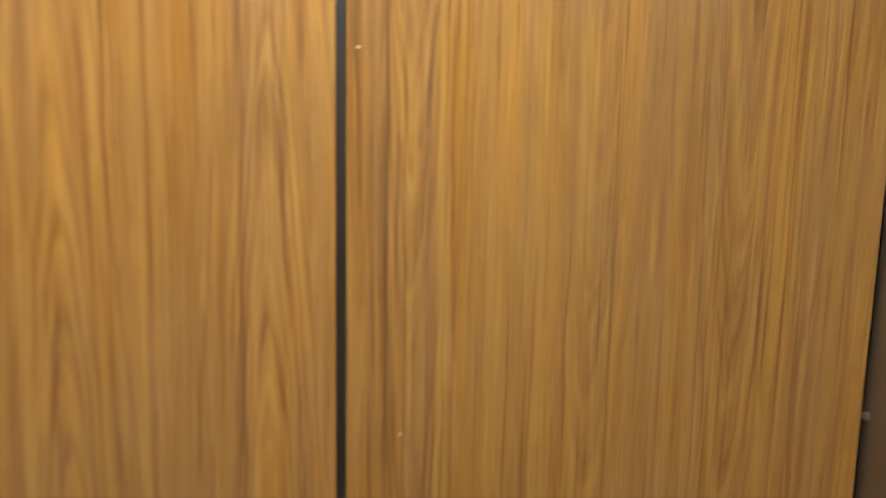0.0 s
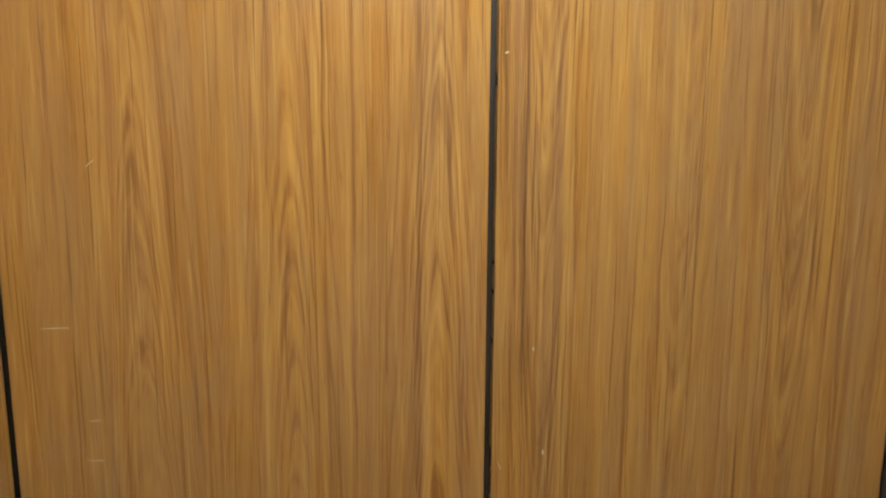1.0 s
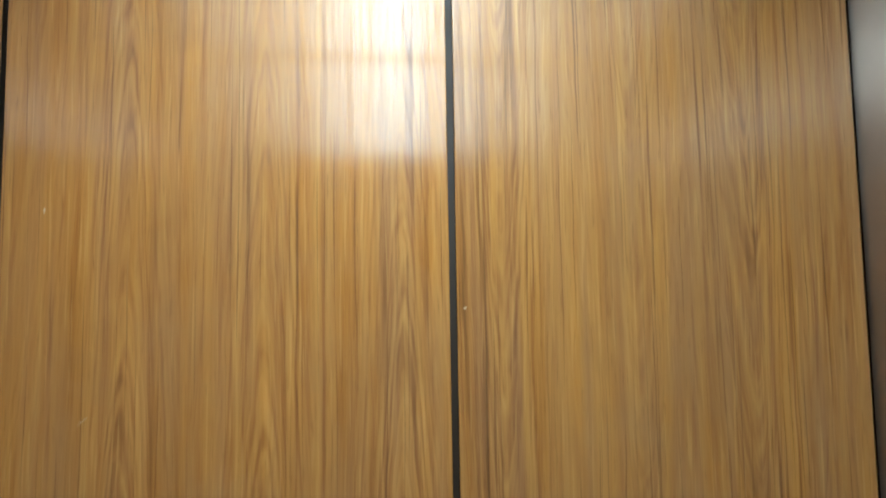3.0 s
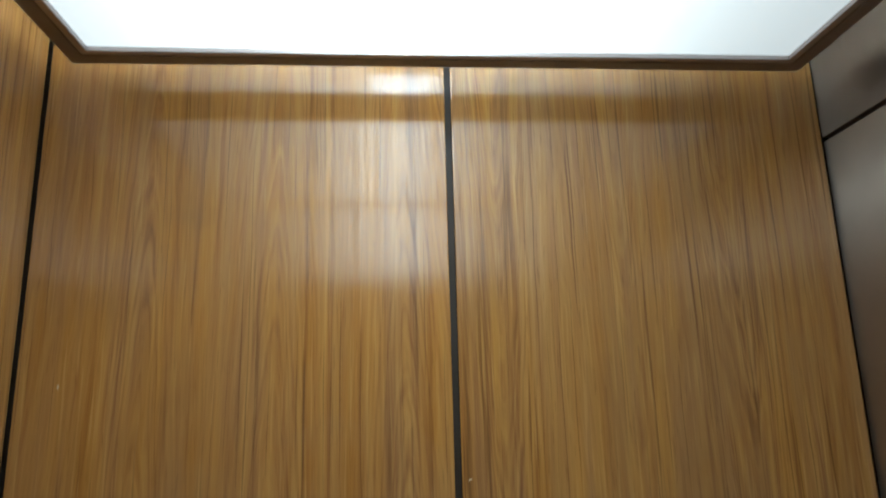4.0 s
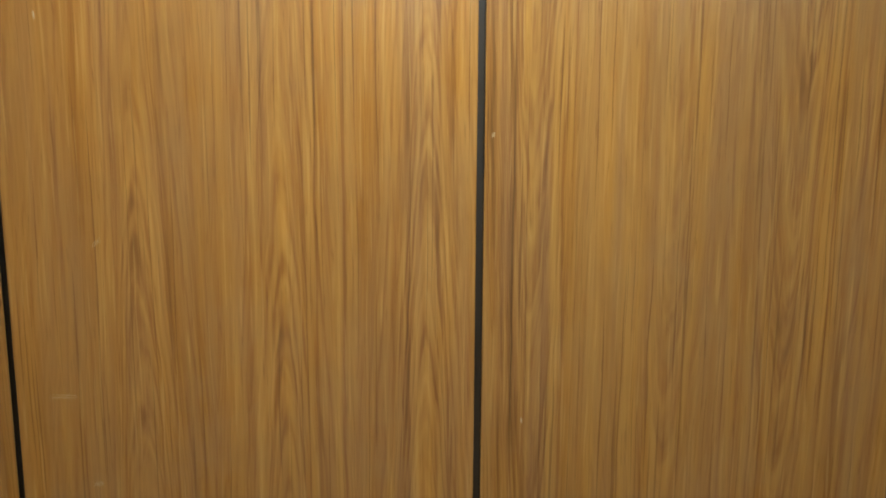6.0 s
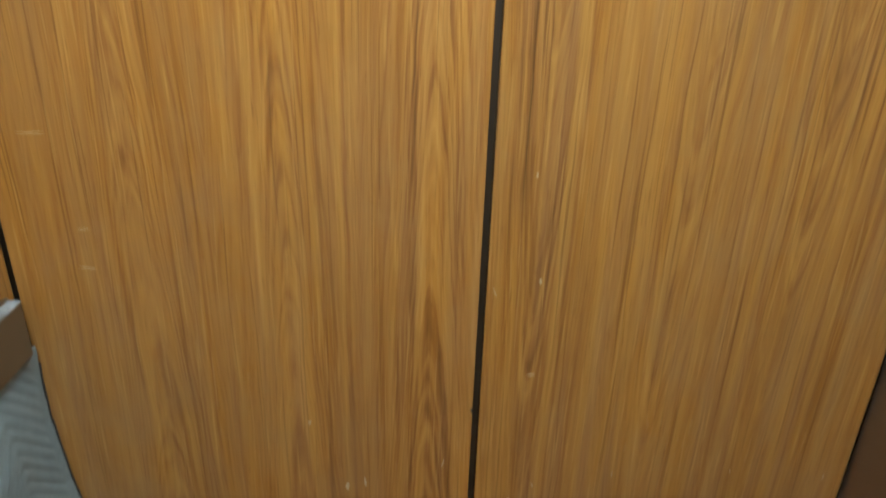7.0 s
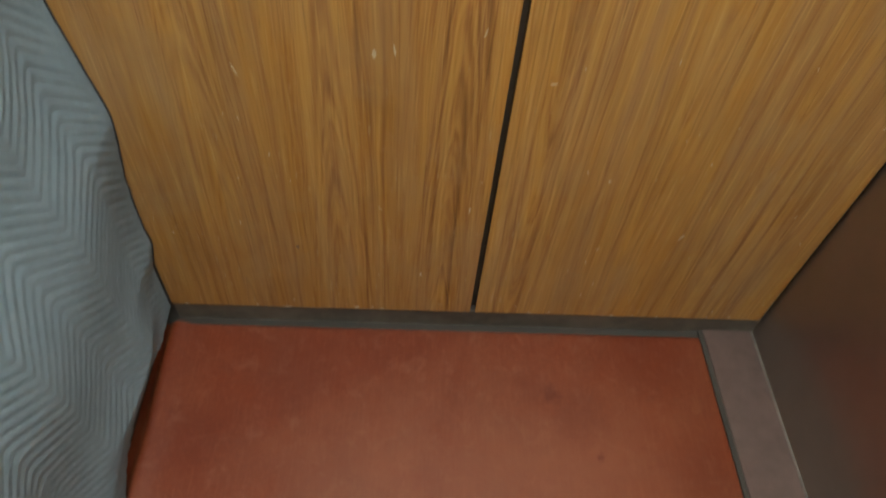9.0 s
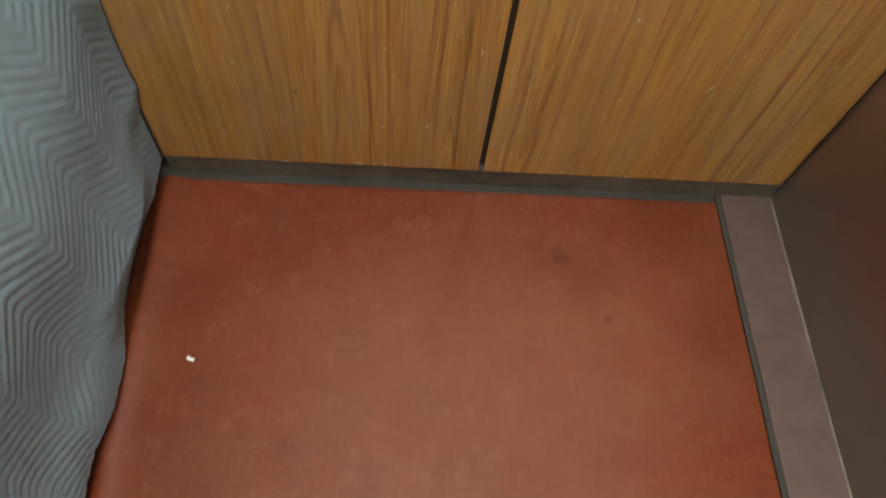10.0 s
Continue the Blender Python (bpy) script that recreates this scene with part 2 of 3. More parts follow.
def mat_material(name):
    """Red rubber flooring: fine mottling, a painted sheen in the middle, dark spots."""
    n = Nodes(name)
    v = n.coords()
    grain = n.noise(v, 420.0, 2.0, 0.6)
    cloud = n.noise(v, 7.0, 4.0, 0.6)
    col = n.ramp(n.math("ADD", n.math("MULTIPLY", grain, 0.35), n.math("MULTIPLY", cloud, 0.65)),
                 [(0.30, (0.110, 0.0165, 0.0048)), (0.50, (0.138, 0.0225, 0.0062)), (0.70, (0.168, 0.0295, 0.0082))])
    spots = n.noise(v, 24.0, 2.0, 0.5)
    col = n.mix(n.range(spots, 0.66, 0.74, 0.0, 0.40), col, (0.11, 0.018, 0.008))
    fleck = n.noise(v, 110.0, 3.0, 0.65)
    col = n.mix(n.range(fleck, 0.52, 0.76, 0.0, 0.28), col, (0.205, 0.056, 0.019))
    col = n.mix(n.range(fleck, 0.46, 0.28, 0.0, 0.20), col, (0.085, 0.014, 0.006))
    # the ceiling light's soft sheen painted over the middle, the rim stays deep red
    fx, fy, fz = n.split(v)
    sheen = n.math("MULTIPLY", n.range(n.math("ABSOLUTE", n.math("SUBTRACT", fx, 0.05)), 0.22, 0.52, 1.0, 0.0), n.math("MULTIPLY", n.range(fy, -0.28, -0.06, 1.0, 0.0), n.range(fy, -0.75, -0.42, 0.55, 1.0)))
    sheen = n.math("ADD", sheen, n.math("MULTIPLY", n.math("SUBTRACT", n.noise(v, 9.0, 5.0, 0.65), 0.5), 1.4))
    col = n.mix(n.range(sheen, 0.0, 1.25, 0.0, 0.66), col, (0.214, 0.068, 0.032))
    weave = n.noise(n.join(n.math("MULTIPLY", fx, 150.0), n.math("MULTIPLY", fy, 16.0), 0.0), 1.0, 3.0, 0.6)
    col = n.mix(n.range(weave, 0.50, 0.72, 0.0, 0.14), col, (0.235, 0.085, 0.042))
    mottle = n.noise(v, 26.0, 4.0, 0.65, 0.5)
    col = n.mix(n.range(mottle, 0.54, 0.74, 0.0, 0.34), col, (0.235, 0.085, 0.045))
    dust = n.noise(v, 3.0, 5.0, 0.65)
    col = n.mix(n.range(dust, 0.40, 0.75, 0.0, 0.22), col, (0.17, 0.080, 0.042))
    # a few darker stains
    x, y, z = n.split(v)
    edge = n.math("MULTIPLY", n.math("SUBTRACT", n.noise(v, 60.0, 3.0, 0.6), 0.5), 0.035)
    for sx, sy, size, depth in STAINS:
        dx, dy = n.math("SUBTRACT", x, sx), n.math("SUBTRACT", y, sy)
        r = n.math("SQRT", n.math("ADD", n.math("MULTIPLY", dx, dx), n.math("MULTIPLY", dy, dy)))
        col = n.mix(n.range(n.math("ADD", r, edge), size * 0.4, size * 1.2, depth, 0.0), col, (0.080, 0.010, 0.004))
    n.set(Base_Color=col, IOR=1.34, Roughness=n.range(cloud, 0.3, 0.7, 0.48, 0.60))
    n.bump(grain, 0.12, 0.001)
    return n.mat


def glow_material(name, colour, strength, centre=None):
    """A lamp's glowing surface; with a centre, brighter along the tubes behind it."""
    n = Nodes(name)
    n.set(Base_Color=(0.8, 0.8, 0.8, 1), Roughness=0.5, Emission_Color=(*colour, 1), Emission_Strength=strength)
    if centre is not None:
        x, y, z = n.split(n.coords())
        d = n.math("DIVIDE", n.math("SUBTRACT", x, centre), 0.115)
        bell = n.math("DIVIDE", 1.0, n.math("ADD", n.math("MULTIPLY", d, d), 1.0))
        n.set(Emission_Strength=n.math("MULTIPLY", n.math("ADD", n.math("MULTIPLY", bell, 2.95), 0.10), strength))
    return n.mat


# tone dims this panel for the weaker light on the left
WOOD_LEFT = wood_material("teak_laminate_a", 3.1, (-0.138, 0.047, 0.232), 1, 0.0, [
    (-0.232, 0.004, -0.06), (-0.198, 0.003, -0.08), (-0.163, 0.005, -0.07), (-0.099, 0.003, -0.13), (-0.067, 0.003, -0.09),
    (-0.038, 0.004, -0.06), (-0.010, 0.002, -0.13), (0.013, 0.005, 0.10), (0.090, 0.002, -0.12), (0.124, 0.003, -0.12),
    (0.117, 0.002, 0.10), (0.186, 0.003, -0.09), (0.206, 0.005, -0.14), (0.219, 0.004, 0.11), (0.245, 0.004, -0.13), (0.264, 0.003, -0.12)],
    # tips of the figure, heights above the floor
    [(-0.140, 1.515, 0.030, 0.30, 1.0), (-0.140, 1.22, 0.034, 0.26, 0.8), (-0.140, 2.03, 0.030, 0.30, 0.8), (-0.143, 0.82, 0.034, 0.24, 0.9),
     (0.045, 1.35, 0.026, 0.28, 0.9), (0.042, 1.04, 0.030, 0.24, 0.8), (0.047, 1.95, 0.026, 0.32, 0.7), (0.045, 0.60, 0.030, 0.26, 0.6),
     (0.228, 1.725, 0.030, 0.34, 1.1), (0.228, 1.24, 0.026, 0.30, 0.9), (0.230, 0.90, 0.030, 0.26, 0.9), (0.226, 0.55, 0.026, 0.24, 0.6)],
    (0.9, 0.8, 1.0, 0.9, 0.85, 1.0, 0.95, 1.15, 1.3), (0.97, 0.965, 0.955))
# tone holds this sheet's greyer hue and the stronger light on the right
WOOD_RIGHT = wood_material("teak_laminate_b", 11.7, (-0.234, -0.051, 0.131), -1, 0.02, [
    (-0.287, 0.002, -0.12), (-0.275, 0.002, -0.10), (-0.257, 0.005, -0.12), (-0.217, 0.004, -0.13), (-0.204, 0.003, 0.10),
    (-0.191, 0.003, -0.10), (-0.135, 0.002, -0.10), (-0.100, 0.003, 0.08), (-0.057, 0.012, 0.07), (-0.033, 0.003, 0.13),
    (-0.029, 0.002, -0.08), (0.038, 0.002, -0.10), (0.059, 0.003, -0.08), (0.155, 0.005, -0.11), (0.183, 0.003, -0.12), (0.220, 0.004, -0.09)],
    [(-0.230, 1.385, 0.036, 0.42, 1.0), (-0.234, 1.90, 0.030, 0.34, 0.8), (-0.232, 0.83, 0.034, 0.34, 0.55), (-0.240, 0.24, 0.026, 0.24, 0.7),
     (-0.048, 1.73, 0.026, 0.26, 0.7), (-0.040, 1.25, 0.030, 0.30, 0.4), (-0.045, 0.70, 0.030, 0.24, 0.5),
     (0.136, 1.585, 0.024, 0.28, 1.1), (0.120, 1.16, 0.030, 0.30, 0.9), (0.130, 0.95, 0.028, 0.24, 0.6), (0.125, 0.40, 0.028, 0.24, 0.5)],
    (1.35, 1.25, 0.9, 0.7, 0.65, 0.7, 0.9, 0.95, 0.75), (1.0, 1.03, 1.07))
WOOD_SIDE = wood_material("teak_laminate_c", 23.3, (-0.21, -0.02, 0.17), 1)
BLACK = plain_material("black_gap_lining", (0.024, 0.018, 0.013), 0.55)
BRONZE = bronze_material("bronze_sheet", (0.37, 0.325, 0.285), 0.32)
BRONZE_DARK = bronze_material("bronze_sheet_dark", (0.19, 0.155, 0.13), 0.42)
RAIL_BROWN = plain_material("brown_metal_plate", (0.135, 0.096, 0.060), 0.42, 0.3, vary=0.12)
FRAME_BROWN = plain_material("brown_painted_steel", (0.25, 0.222, 0.210), 0.45, vary=0.10)
LIP_GREY = plain_material("grey_aluminium", (0.50, 0.46, 0.46), 0.40, 0.4, vary=0.06)
STEEL = plain_material("stainless_steel", (0.56, 0.58, 0.61), 0.34, 1.0, vary=0.12, scale=60)
# blotchy bluish colour holds the ceiling light's reflection on the rail top
STEEL_GLARE = plain_material("steel_with_painted_glare", (0.30, 0.345, 0.40), 0.36, 0.35, vary=0.65, scale=45)
BRASS = plain_material("brass", (0.62, 0.47, 0.20), 0.3, 1.0, vary=0.1)
MAT_RED = mat_material("red_rubber")
STRIP_GREY = plain_material("grey_floor_strip", (0.034, 0.028, 0.022), 0.75, vary=0.30, scale=40, bump=0.2)
BASE_GREY = plain_material("grey_baseboard_paint", (0.086, 0.071, 0.055), 0.65, vary=0.50, scale=40, bump=0.2)
WORN_METAL = plain_material("worn_metal", (0.20, 0.168, 0.142), 0.5, 0.3, vary=0.55, scale=45, bump=0.2)
SILL = plain_material("worn_brown_sill", (0.104, 0.064, 0.053), 0.55, 0.15, vary=0.28, scale=26, bump=0.2)
BLANKET = plain_material("grey_quilted_cloth", (0.172, 0.221, 0.254), 0.9, vary=0.12, scale=70, bump=0.35, bump_scale=900)
EDGE_SHADE = plain_material("blanket_edge_shade", (0.030, 0.028, 0.026), 0.9, vary=0.25, scale=90)
WHITE = plain_material("white_paint", (0.78, 0.78, 0.75), 0.6, vary=0.05)
SCUFF = plain_material("pale_scuff", (0.39, 0.29, 0.175), 0.7, vary=0.25, scale=300)
PAPER = plain_material("white_paper", (0.85, 0.85, 0.85), 0.8, vary=0.03)
DIFFUSER = glow_material("glowing_diffuser", (0.89, 0.975, 0.955), 7.5, centre=-0.075)
TUBE = glow_material("fluorescent_tube", (0.84, 0.96, 1.0), 42.0)


# ---- builders ----
def mesh_of(name, bm, material, smooth=False):
    me = bpy.data.meshes.new(name)
    bm.to_mesh(me)
    bm.free()
    me.materials.append(material)
    if smooth:
        for p in me.polygons:
            p.use_smooth = True
    return me


def box(size, at=(0, 0, 0), bevel=0.0, bm=None):
    bm = bm or bmesh.new()
    made = bmesh.ops.create_cube(bm, size=1.0)["verts"]
    for v in made:
        v.co = Vector((v.co.x * size[0] + at[0], v.co.y * size[1] + at[1], v.co.z * size[2] + at[2]))
    if bevel:
        edges = list({e for v in made for e in v.link_edges})
        bmesh.ops.bevel(bm, geom=edges, offset=bevel, segments=2, affect="EDGES", profile=0.6)
    return bm


def span(x0, x1, y0, y1, z0, z1, bevel=0.0, bm=None):
    return box((x1 - x0, y1 - y0, z1 - z0), ((x0 + x1) / 2, (y0 + y1) / 2, (z0 + z1) / 2), bevel, bm)


def part(name, bm, material, parent, label="", m=None, smooth=False):
    ob = new(name, mesh_of(name, bm, material, smooth))
    ob.parent = parent
    if m is not None:
        ob.matrix_basis = m
    return tagged(ob, label) if label else ob


def thing(name, label, category, kind="", group="", at=(0, 0, 0)):
    ob = new(name)
    ob.location = at
    return tagged(ob, label, category, group, kind)


def solid(name, bm, material, label, category, kind="", smooth=False):
    return tagged(new(name, mesh_of(name, bm, material, smooth)), label, category, kind=kind)


def cylinder(radius, length, m, segments=20, bm=None):
    bm = bm or bmesh.new()
    bmesh.ops.create_cone(bm, cap_ends=True, segments=segments, radius1=radius, radius2=radius, depth=length, matrix=m)
    return bm


# ---- walls of the cab ----
def wall_panel(parent, width, height, material, m):
    """One laminate panel, face towards -y, with a softly rounded edge."""
    return part("panel", box((width, 0.018, height), (0, 0.009, height / 2), 0.0015), material, parent, "", m)


# north wall: dark backing with two laminate panels and an open joint between them
north = solid("wall_north", span(-0.68, 0.68, 0.0195, 0.06, 0.0, Z_TOP), BLACK,
              "dark backing wall behind two teak laminate panels", "wall", "structure")
SEAM = 0.005
wall_panel(north, -SEAM - EDGE_L, Z_TOP - Z_PANEL, WOOD_LEFT, pose((EDGE_L - SEAM) / 2, 0, Z_PANEL))
wall_panel(north, EDGE_R - SEAM, Z_TOP - Z_PANEL, WOOD_RIGHT, pose((EDGE_R + SEAM) / 2, 0, Z_PANEL))

# west wall, panels between y = 0 and the south wall
west = solid("wall_west", span(-0.68, XL - 0.0195, YS - 0.02, 0.0195, 0.0, Z_TOP), BLACK,
             "dark backing wall behind teak laminate panels", "wall", "structure")
wall_panel(west, 0.62, Z_TOP - Z_PANEL, WOOD_SIDE, pose(XL, -0.311, Z_PANEL, 0, 0, 90))
wall_panel(west, 0.62, Z_TOP - Z_PANEL, WOOD_SIDE, pose(XL, -0.941, Z_PANEL, 0, 0, 90))
wall_panel(west, 0.49, Z_TOP - Z_PANEL, WOOD_SIDE, pose(XL, -1.506, Z_PANEL, 0, 0, 90))

# south wall behind the camera
south = solid("wall_south", span(-0.68, 0.68, YS - 0.06, YS - 0.0205, 0.0, Z_TOP), BLACK,
              "dark backing wall behind teak laminate panels", "wall", "structure")
wall_panel(south, 0.594, Z_TOP - Z_PANEL, WOOD_SIDE, pose(-0.302, YS, Z_PANEL, 0, 0, 180))
wall_panel(south, 0.594, Z_TOP - Z_PANEL, WOOD_SIDE, pose(0.302, YS, Z_PANEL, 0, 0, 180))

# east side: bronze transom over the sliding door, and the return beside it
east = solid("wall_east", span(0.66, 0.70, YS - 0.02, 0.0195, 0.0, Z_TOP), BLACK,
             "dark backing behind the bronze elevator front", "wall", "structure")
part("transom", span(0.6045, 0.640, YS, 0.004, Z_DOOR + 0.002, Z_TOP, 0.0015), BRONZE_DARK, east, "bronze metal transom panel")
part("return_panel", span(0.603, 0.640, YS, -1.262, 0.0, Z_DOOR, 0.0015), BRONZE_DARK, east, "bronze metal return panel")
door = thing("door_1", "closed bronze metal sliding elevator door", "door", "structure")
part("door_leaf", span(0.6075, 0.640, -0.628, 0.006, 0.0045, Z_DOOR - 0.004, 0.002), BRONZE, door)
part("door_leaf", span(0.622, 0.650, -1.258, -0.632, 0.008, Z_DOOR - 0.004, 0.002), BRONZE, door)

part("guide_clip", span(0.6020, 0.6085, -0.006, 0.004, 1.152, 1.160, 0.001), STEEL, door, "small steel guide clip")

# ---- floor ----
solid("floor", span(-0.70, 0.70, YS - 0.06, 0.06, -0.06, -0.003), STRIP_GREY, "worn dark grey floor of the elevator cab", "floor", "structure")

solid("baseboard", span(-0.60, 0.66, 0.006, 0.0185, -0.003, 0.0535, 0.001), BASE_GREY, "low grey baseboard under the wood panels", "baseboard", "structure")

# red rubber mat with a curled edge along the west wall
def red_mat():
    bm = bmesh.new()
    prof = [(-0.6235, -0.0022), (-0.614, -0.0020), (-0.609, 0.0012), (-0.605, 0.0075), (-0.599, 0.0125), (-0.592, 0.0140), (-0.585, 0.0125),
            (-0.577, 0.0080), (-0.568, 0.0042), (-0.556, 0.0020), (-0.54, 0.0012), (-0.50, 0.001), (0.2, 0.001), (0.486, 0.001), (0.490, -0.001), (0.490, -0.003)]
    ys = [YS + 0.01, -1.2, -0.9, -0.7, -0.6, -0.52, -0.45, -0.39, -0.33, -0.27, -0.21, -0.15, -0.10, -0.06, -0.03, -0.018, -0.0125, -0.0115]
    grid = []
    for j, yy in enumerate(ys):
        drop = 0.002 if j == len(ys) - 1 else 0.0
        # the curled edge rises and sinks along the wall
        curl = 0.72 + 0.30 * math.cos((yy + 0.20) * 7.0) if yy > -0.62 else 0.45
        sway = 0.003 * math.sin(yy * 17.0)
        grid.append([bm.verts.new((px + (sway if -0.61 < px < -0.56 else 0.0), yy, (pz - 0.001) * curl + 0.001 - drop if 0.001 < pz else pz - drop)) for px, pz in prof])
    for a, b in zip(grid, grid[1:]):
        for i in range(len(prof) - 1):
            bm.faces.new((a[i], a[i + 1], b[i + 1], b[i]))
    return solid("floor_mat", bm, MAT_RED, "worn red rubber mat covering the elevator floor", "floor mat", smooth=True)


red_mat()
sill = thing("door_sill", "worn brownish metal sill strip along the elevator door", "door sill")
part("sill_plate", span(0.5005, 0.6042, YS, 0.018, -0.004, 0.004, 0.0012), SILL, sill)
part("worn_edge", span(0.6045, 0.6086, YS, 0.018, -0.004, 0.0042, 0.0010), WORN_METAL, sill, "bright worn metal edge")
part("edge_trim", span(0.4905, 0.5000, YS, 0.018, -0.004, 0.002, 0.0008), STRIP_GREY, sill, "dark grey edging strip")

# ---- ceiling with its light ----
solid("ceiling", span(-0.70, 0.70, YS - 0.06, 0.06, Z_TOP, Z_TOP + 0.04), WHITE, "white ceiling above the light panel", "ceiling", "structure")
FX0, FX1, FY0, FY1 = -0.529, 0.523, -1.677, -0.082
light = thing("ceiling_light", "glowing white ceiling light panel in a brown frame", "ceiling light", at=(0, 0, 0))


def ring(x0, x1, y0, y1, w, z0, z1, bevel):
    """Four mitred bars round a rectangle."""
    bm = bmesh.new()
    out = [(x0, y0), (x1, y0), (x1, y1), (x0, y1)]
    inn = [(x0 + w, y0 + w), (x1 - w, y0 + w), (x1 - w, y1 - w), (x0 + w, y1 - w)]
    vs = {}
    for k, loop in (("o", out), ("i", inn)):
        for lev, zz in ((0, z0), (1, z1)):
            vs[k, lev] = [bm.verts.new((px, py, zz)) for px, py in loop]
    for i in range(4):
        j = (i + 1) % 4
        bm.faces.new((vs["o", 0][i], vs["o", 0][j], vs["o", 1][j], vs["o", 1][i]))
        bm.faces.new((vs["i", 0][j], vs["i", 0][i], vs["i", 1][i], vs["i", 1][j]))
        bm.faces.new((vs["o", 0][j], vs["o", 0][i], vs["i", 0][i], vs["i", 0][j]))
        bm.faces.new((vs["o", 1][i], vs["o", 1][j], vs["i", 1][j], vs["i", 1][i]))
    bmesh.ops.recalc_face_normals(bm, faces=bm.faces[:])
    bmesh.ops.bevel(bm, geom=bm.edges[:], offset=bevel, segments=2, affect="EDGES")
    return bm


part("frame", ring(FX0, FX1, FY0, FY1, 0.0225, Z_FRAME, Z_FRAME + 0.040, 0.0012), FRAME_BROWN, light, "dark brown frame")
part("lip", ring(FX0 + 0.0227, FX1 - 0.0227, FY0 + 0.0227, FY1 - 0.0227, 0.0105, Z_FRAME + 0.001, Z_FRAME + 0.020, 0.0008), LIP_GREY, light, "grey aluminium lip")
BAR_Y = -0.615
dx0, dx1 = FX0 + 0.0334, FX1 - 0.0334
part("diffuser", span(dx0, dx1, BAR_Y + 0.0112, FY1 - 0.0334, Z_FRAME + 0.008, Z_FRAME + 0.012), DIFFUSER, light, "glowing white diffuser")
part("diffuser", span(dx0, dx1, FY0 + 0.0334, BAR_Y - 0.0112, Z_FRAME + 0.008, Z_FRAME + 0.012), DIFFUSER, light, "glowing white diffuser")
part("cross_bar", span(dx0, dx1, BAR_Y - 0.011, BAR_Y + 0.011, Z_FRAME + 0.002, Z_FRAME + 0.018, 0.001), FRAME_BROWN, light)
for hx in (-0.45, 0.45):
    for hy in (-0.30, -1.45):
        part("hanger", cylinder(0.005, Z_TOP - Z_FRAME - 0.012, Matrix.Translation((hx, hy, (Z_TOP + Z_FRAME + 0.012) / 2))), STEEL, light)
tube_lamp = thing("fluorescent_lamp", "lit white fluorescent tube above the ceiling panel", "lamp")
for tx in (-0.106, -0.065, -0.024):
    part("tube", cylinder(0.019, 1.20, pose(tx, -0.705, 2.192, 90)), TUBE, tube_lamp, smooth=True)
part("fitting", span(-0.130, 0.000, -1.32, -0.095, 2.228, Z_TOP, 0.003), WHITE, tube_lamp, "white lamp fitting")
for cy in (-0.125, -1.28):
    part("holder", span(-0.120, -0.010, cy - 0.008, cy + 0.008, 2.205, 2.2275, 0.003), WHITE, tube_lamp)

# ---- handrail on the west wall ----
rail = thing("handrail", "flat stainless steel handrail fixed along the wood wall", "handrail")
part("front_plate", span(-0.5850, -0.5808, -1.66, -0.030, 0.926, 1.0000, 0.0012), RAIL_BROWN, rail, "brown metal front plate")
part("top_plate", span(-0.5960, -0.5804, -1.66, -0.0295, 1.0002, 1.0042, 0.0012), STEEL_GLARE, rail, "steel top plate with painted bluish glare")
part("back_plate", span(-0.6042, -0.6018, -1.66, -0.020, 0.940, 1.0030, 0.0010), RAIL_BROWN, rail)
part("end_cap", span(-0.6016, -0.5852, -0.0340, -0.0300, 0.926, 0.9990, 0.0010), RAIL_BROWN, rail)
for by in (-0.42, -0.95, -1.55):
    part("bracket", cylinder(0.006, 0.0166, pose(-0.5934, by, 0.946, 0, 90)), STEEL, rail)


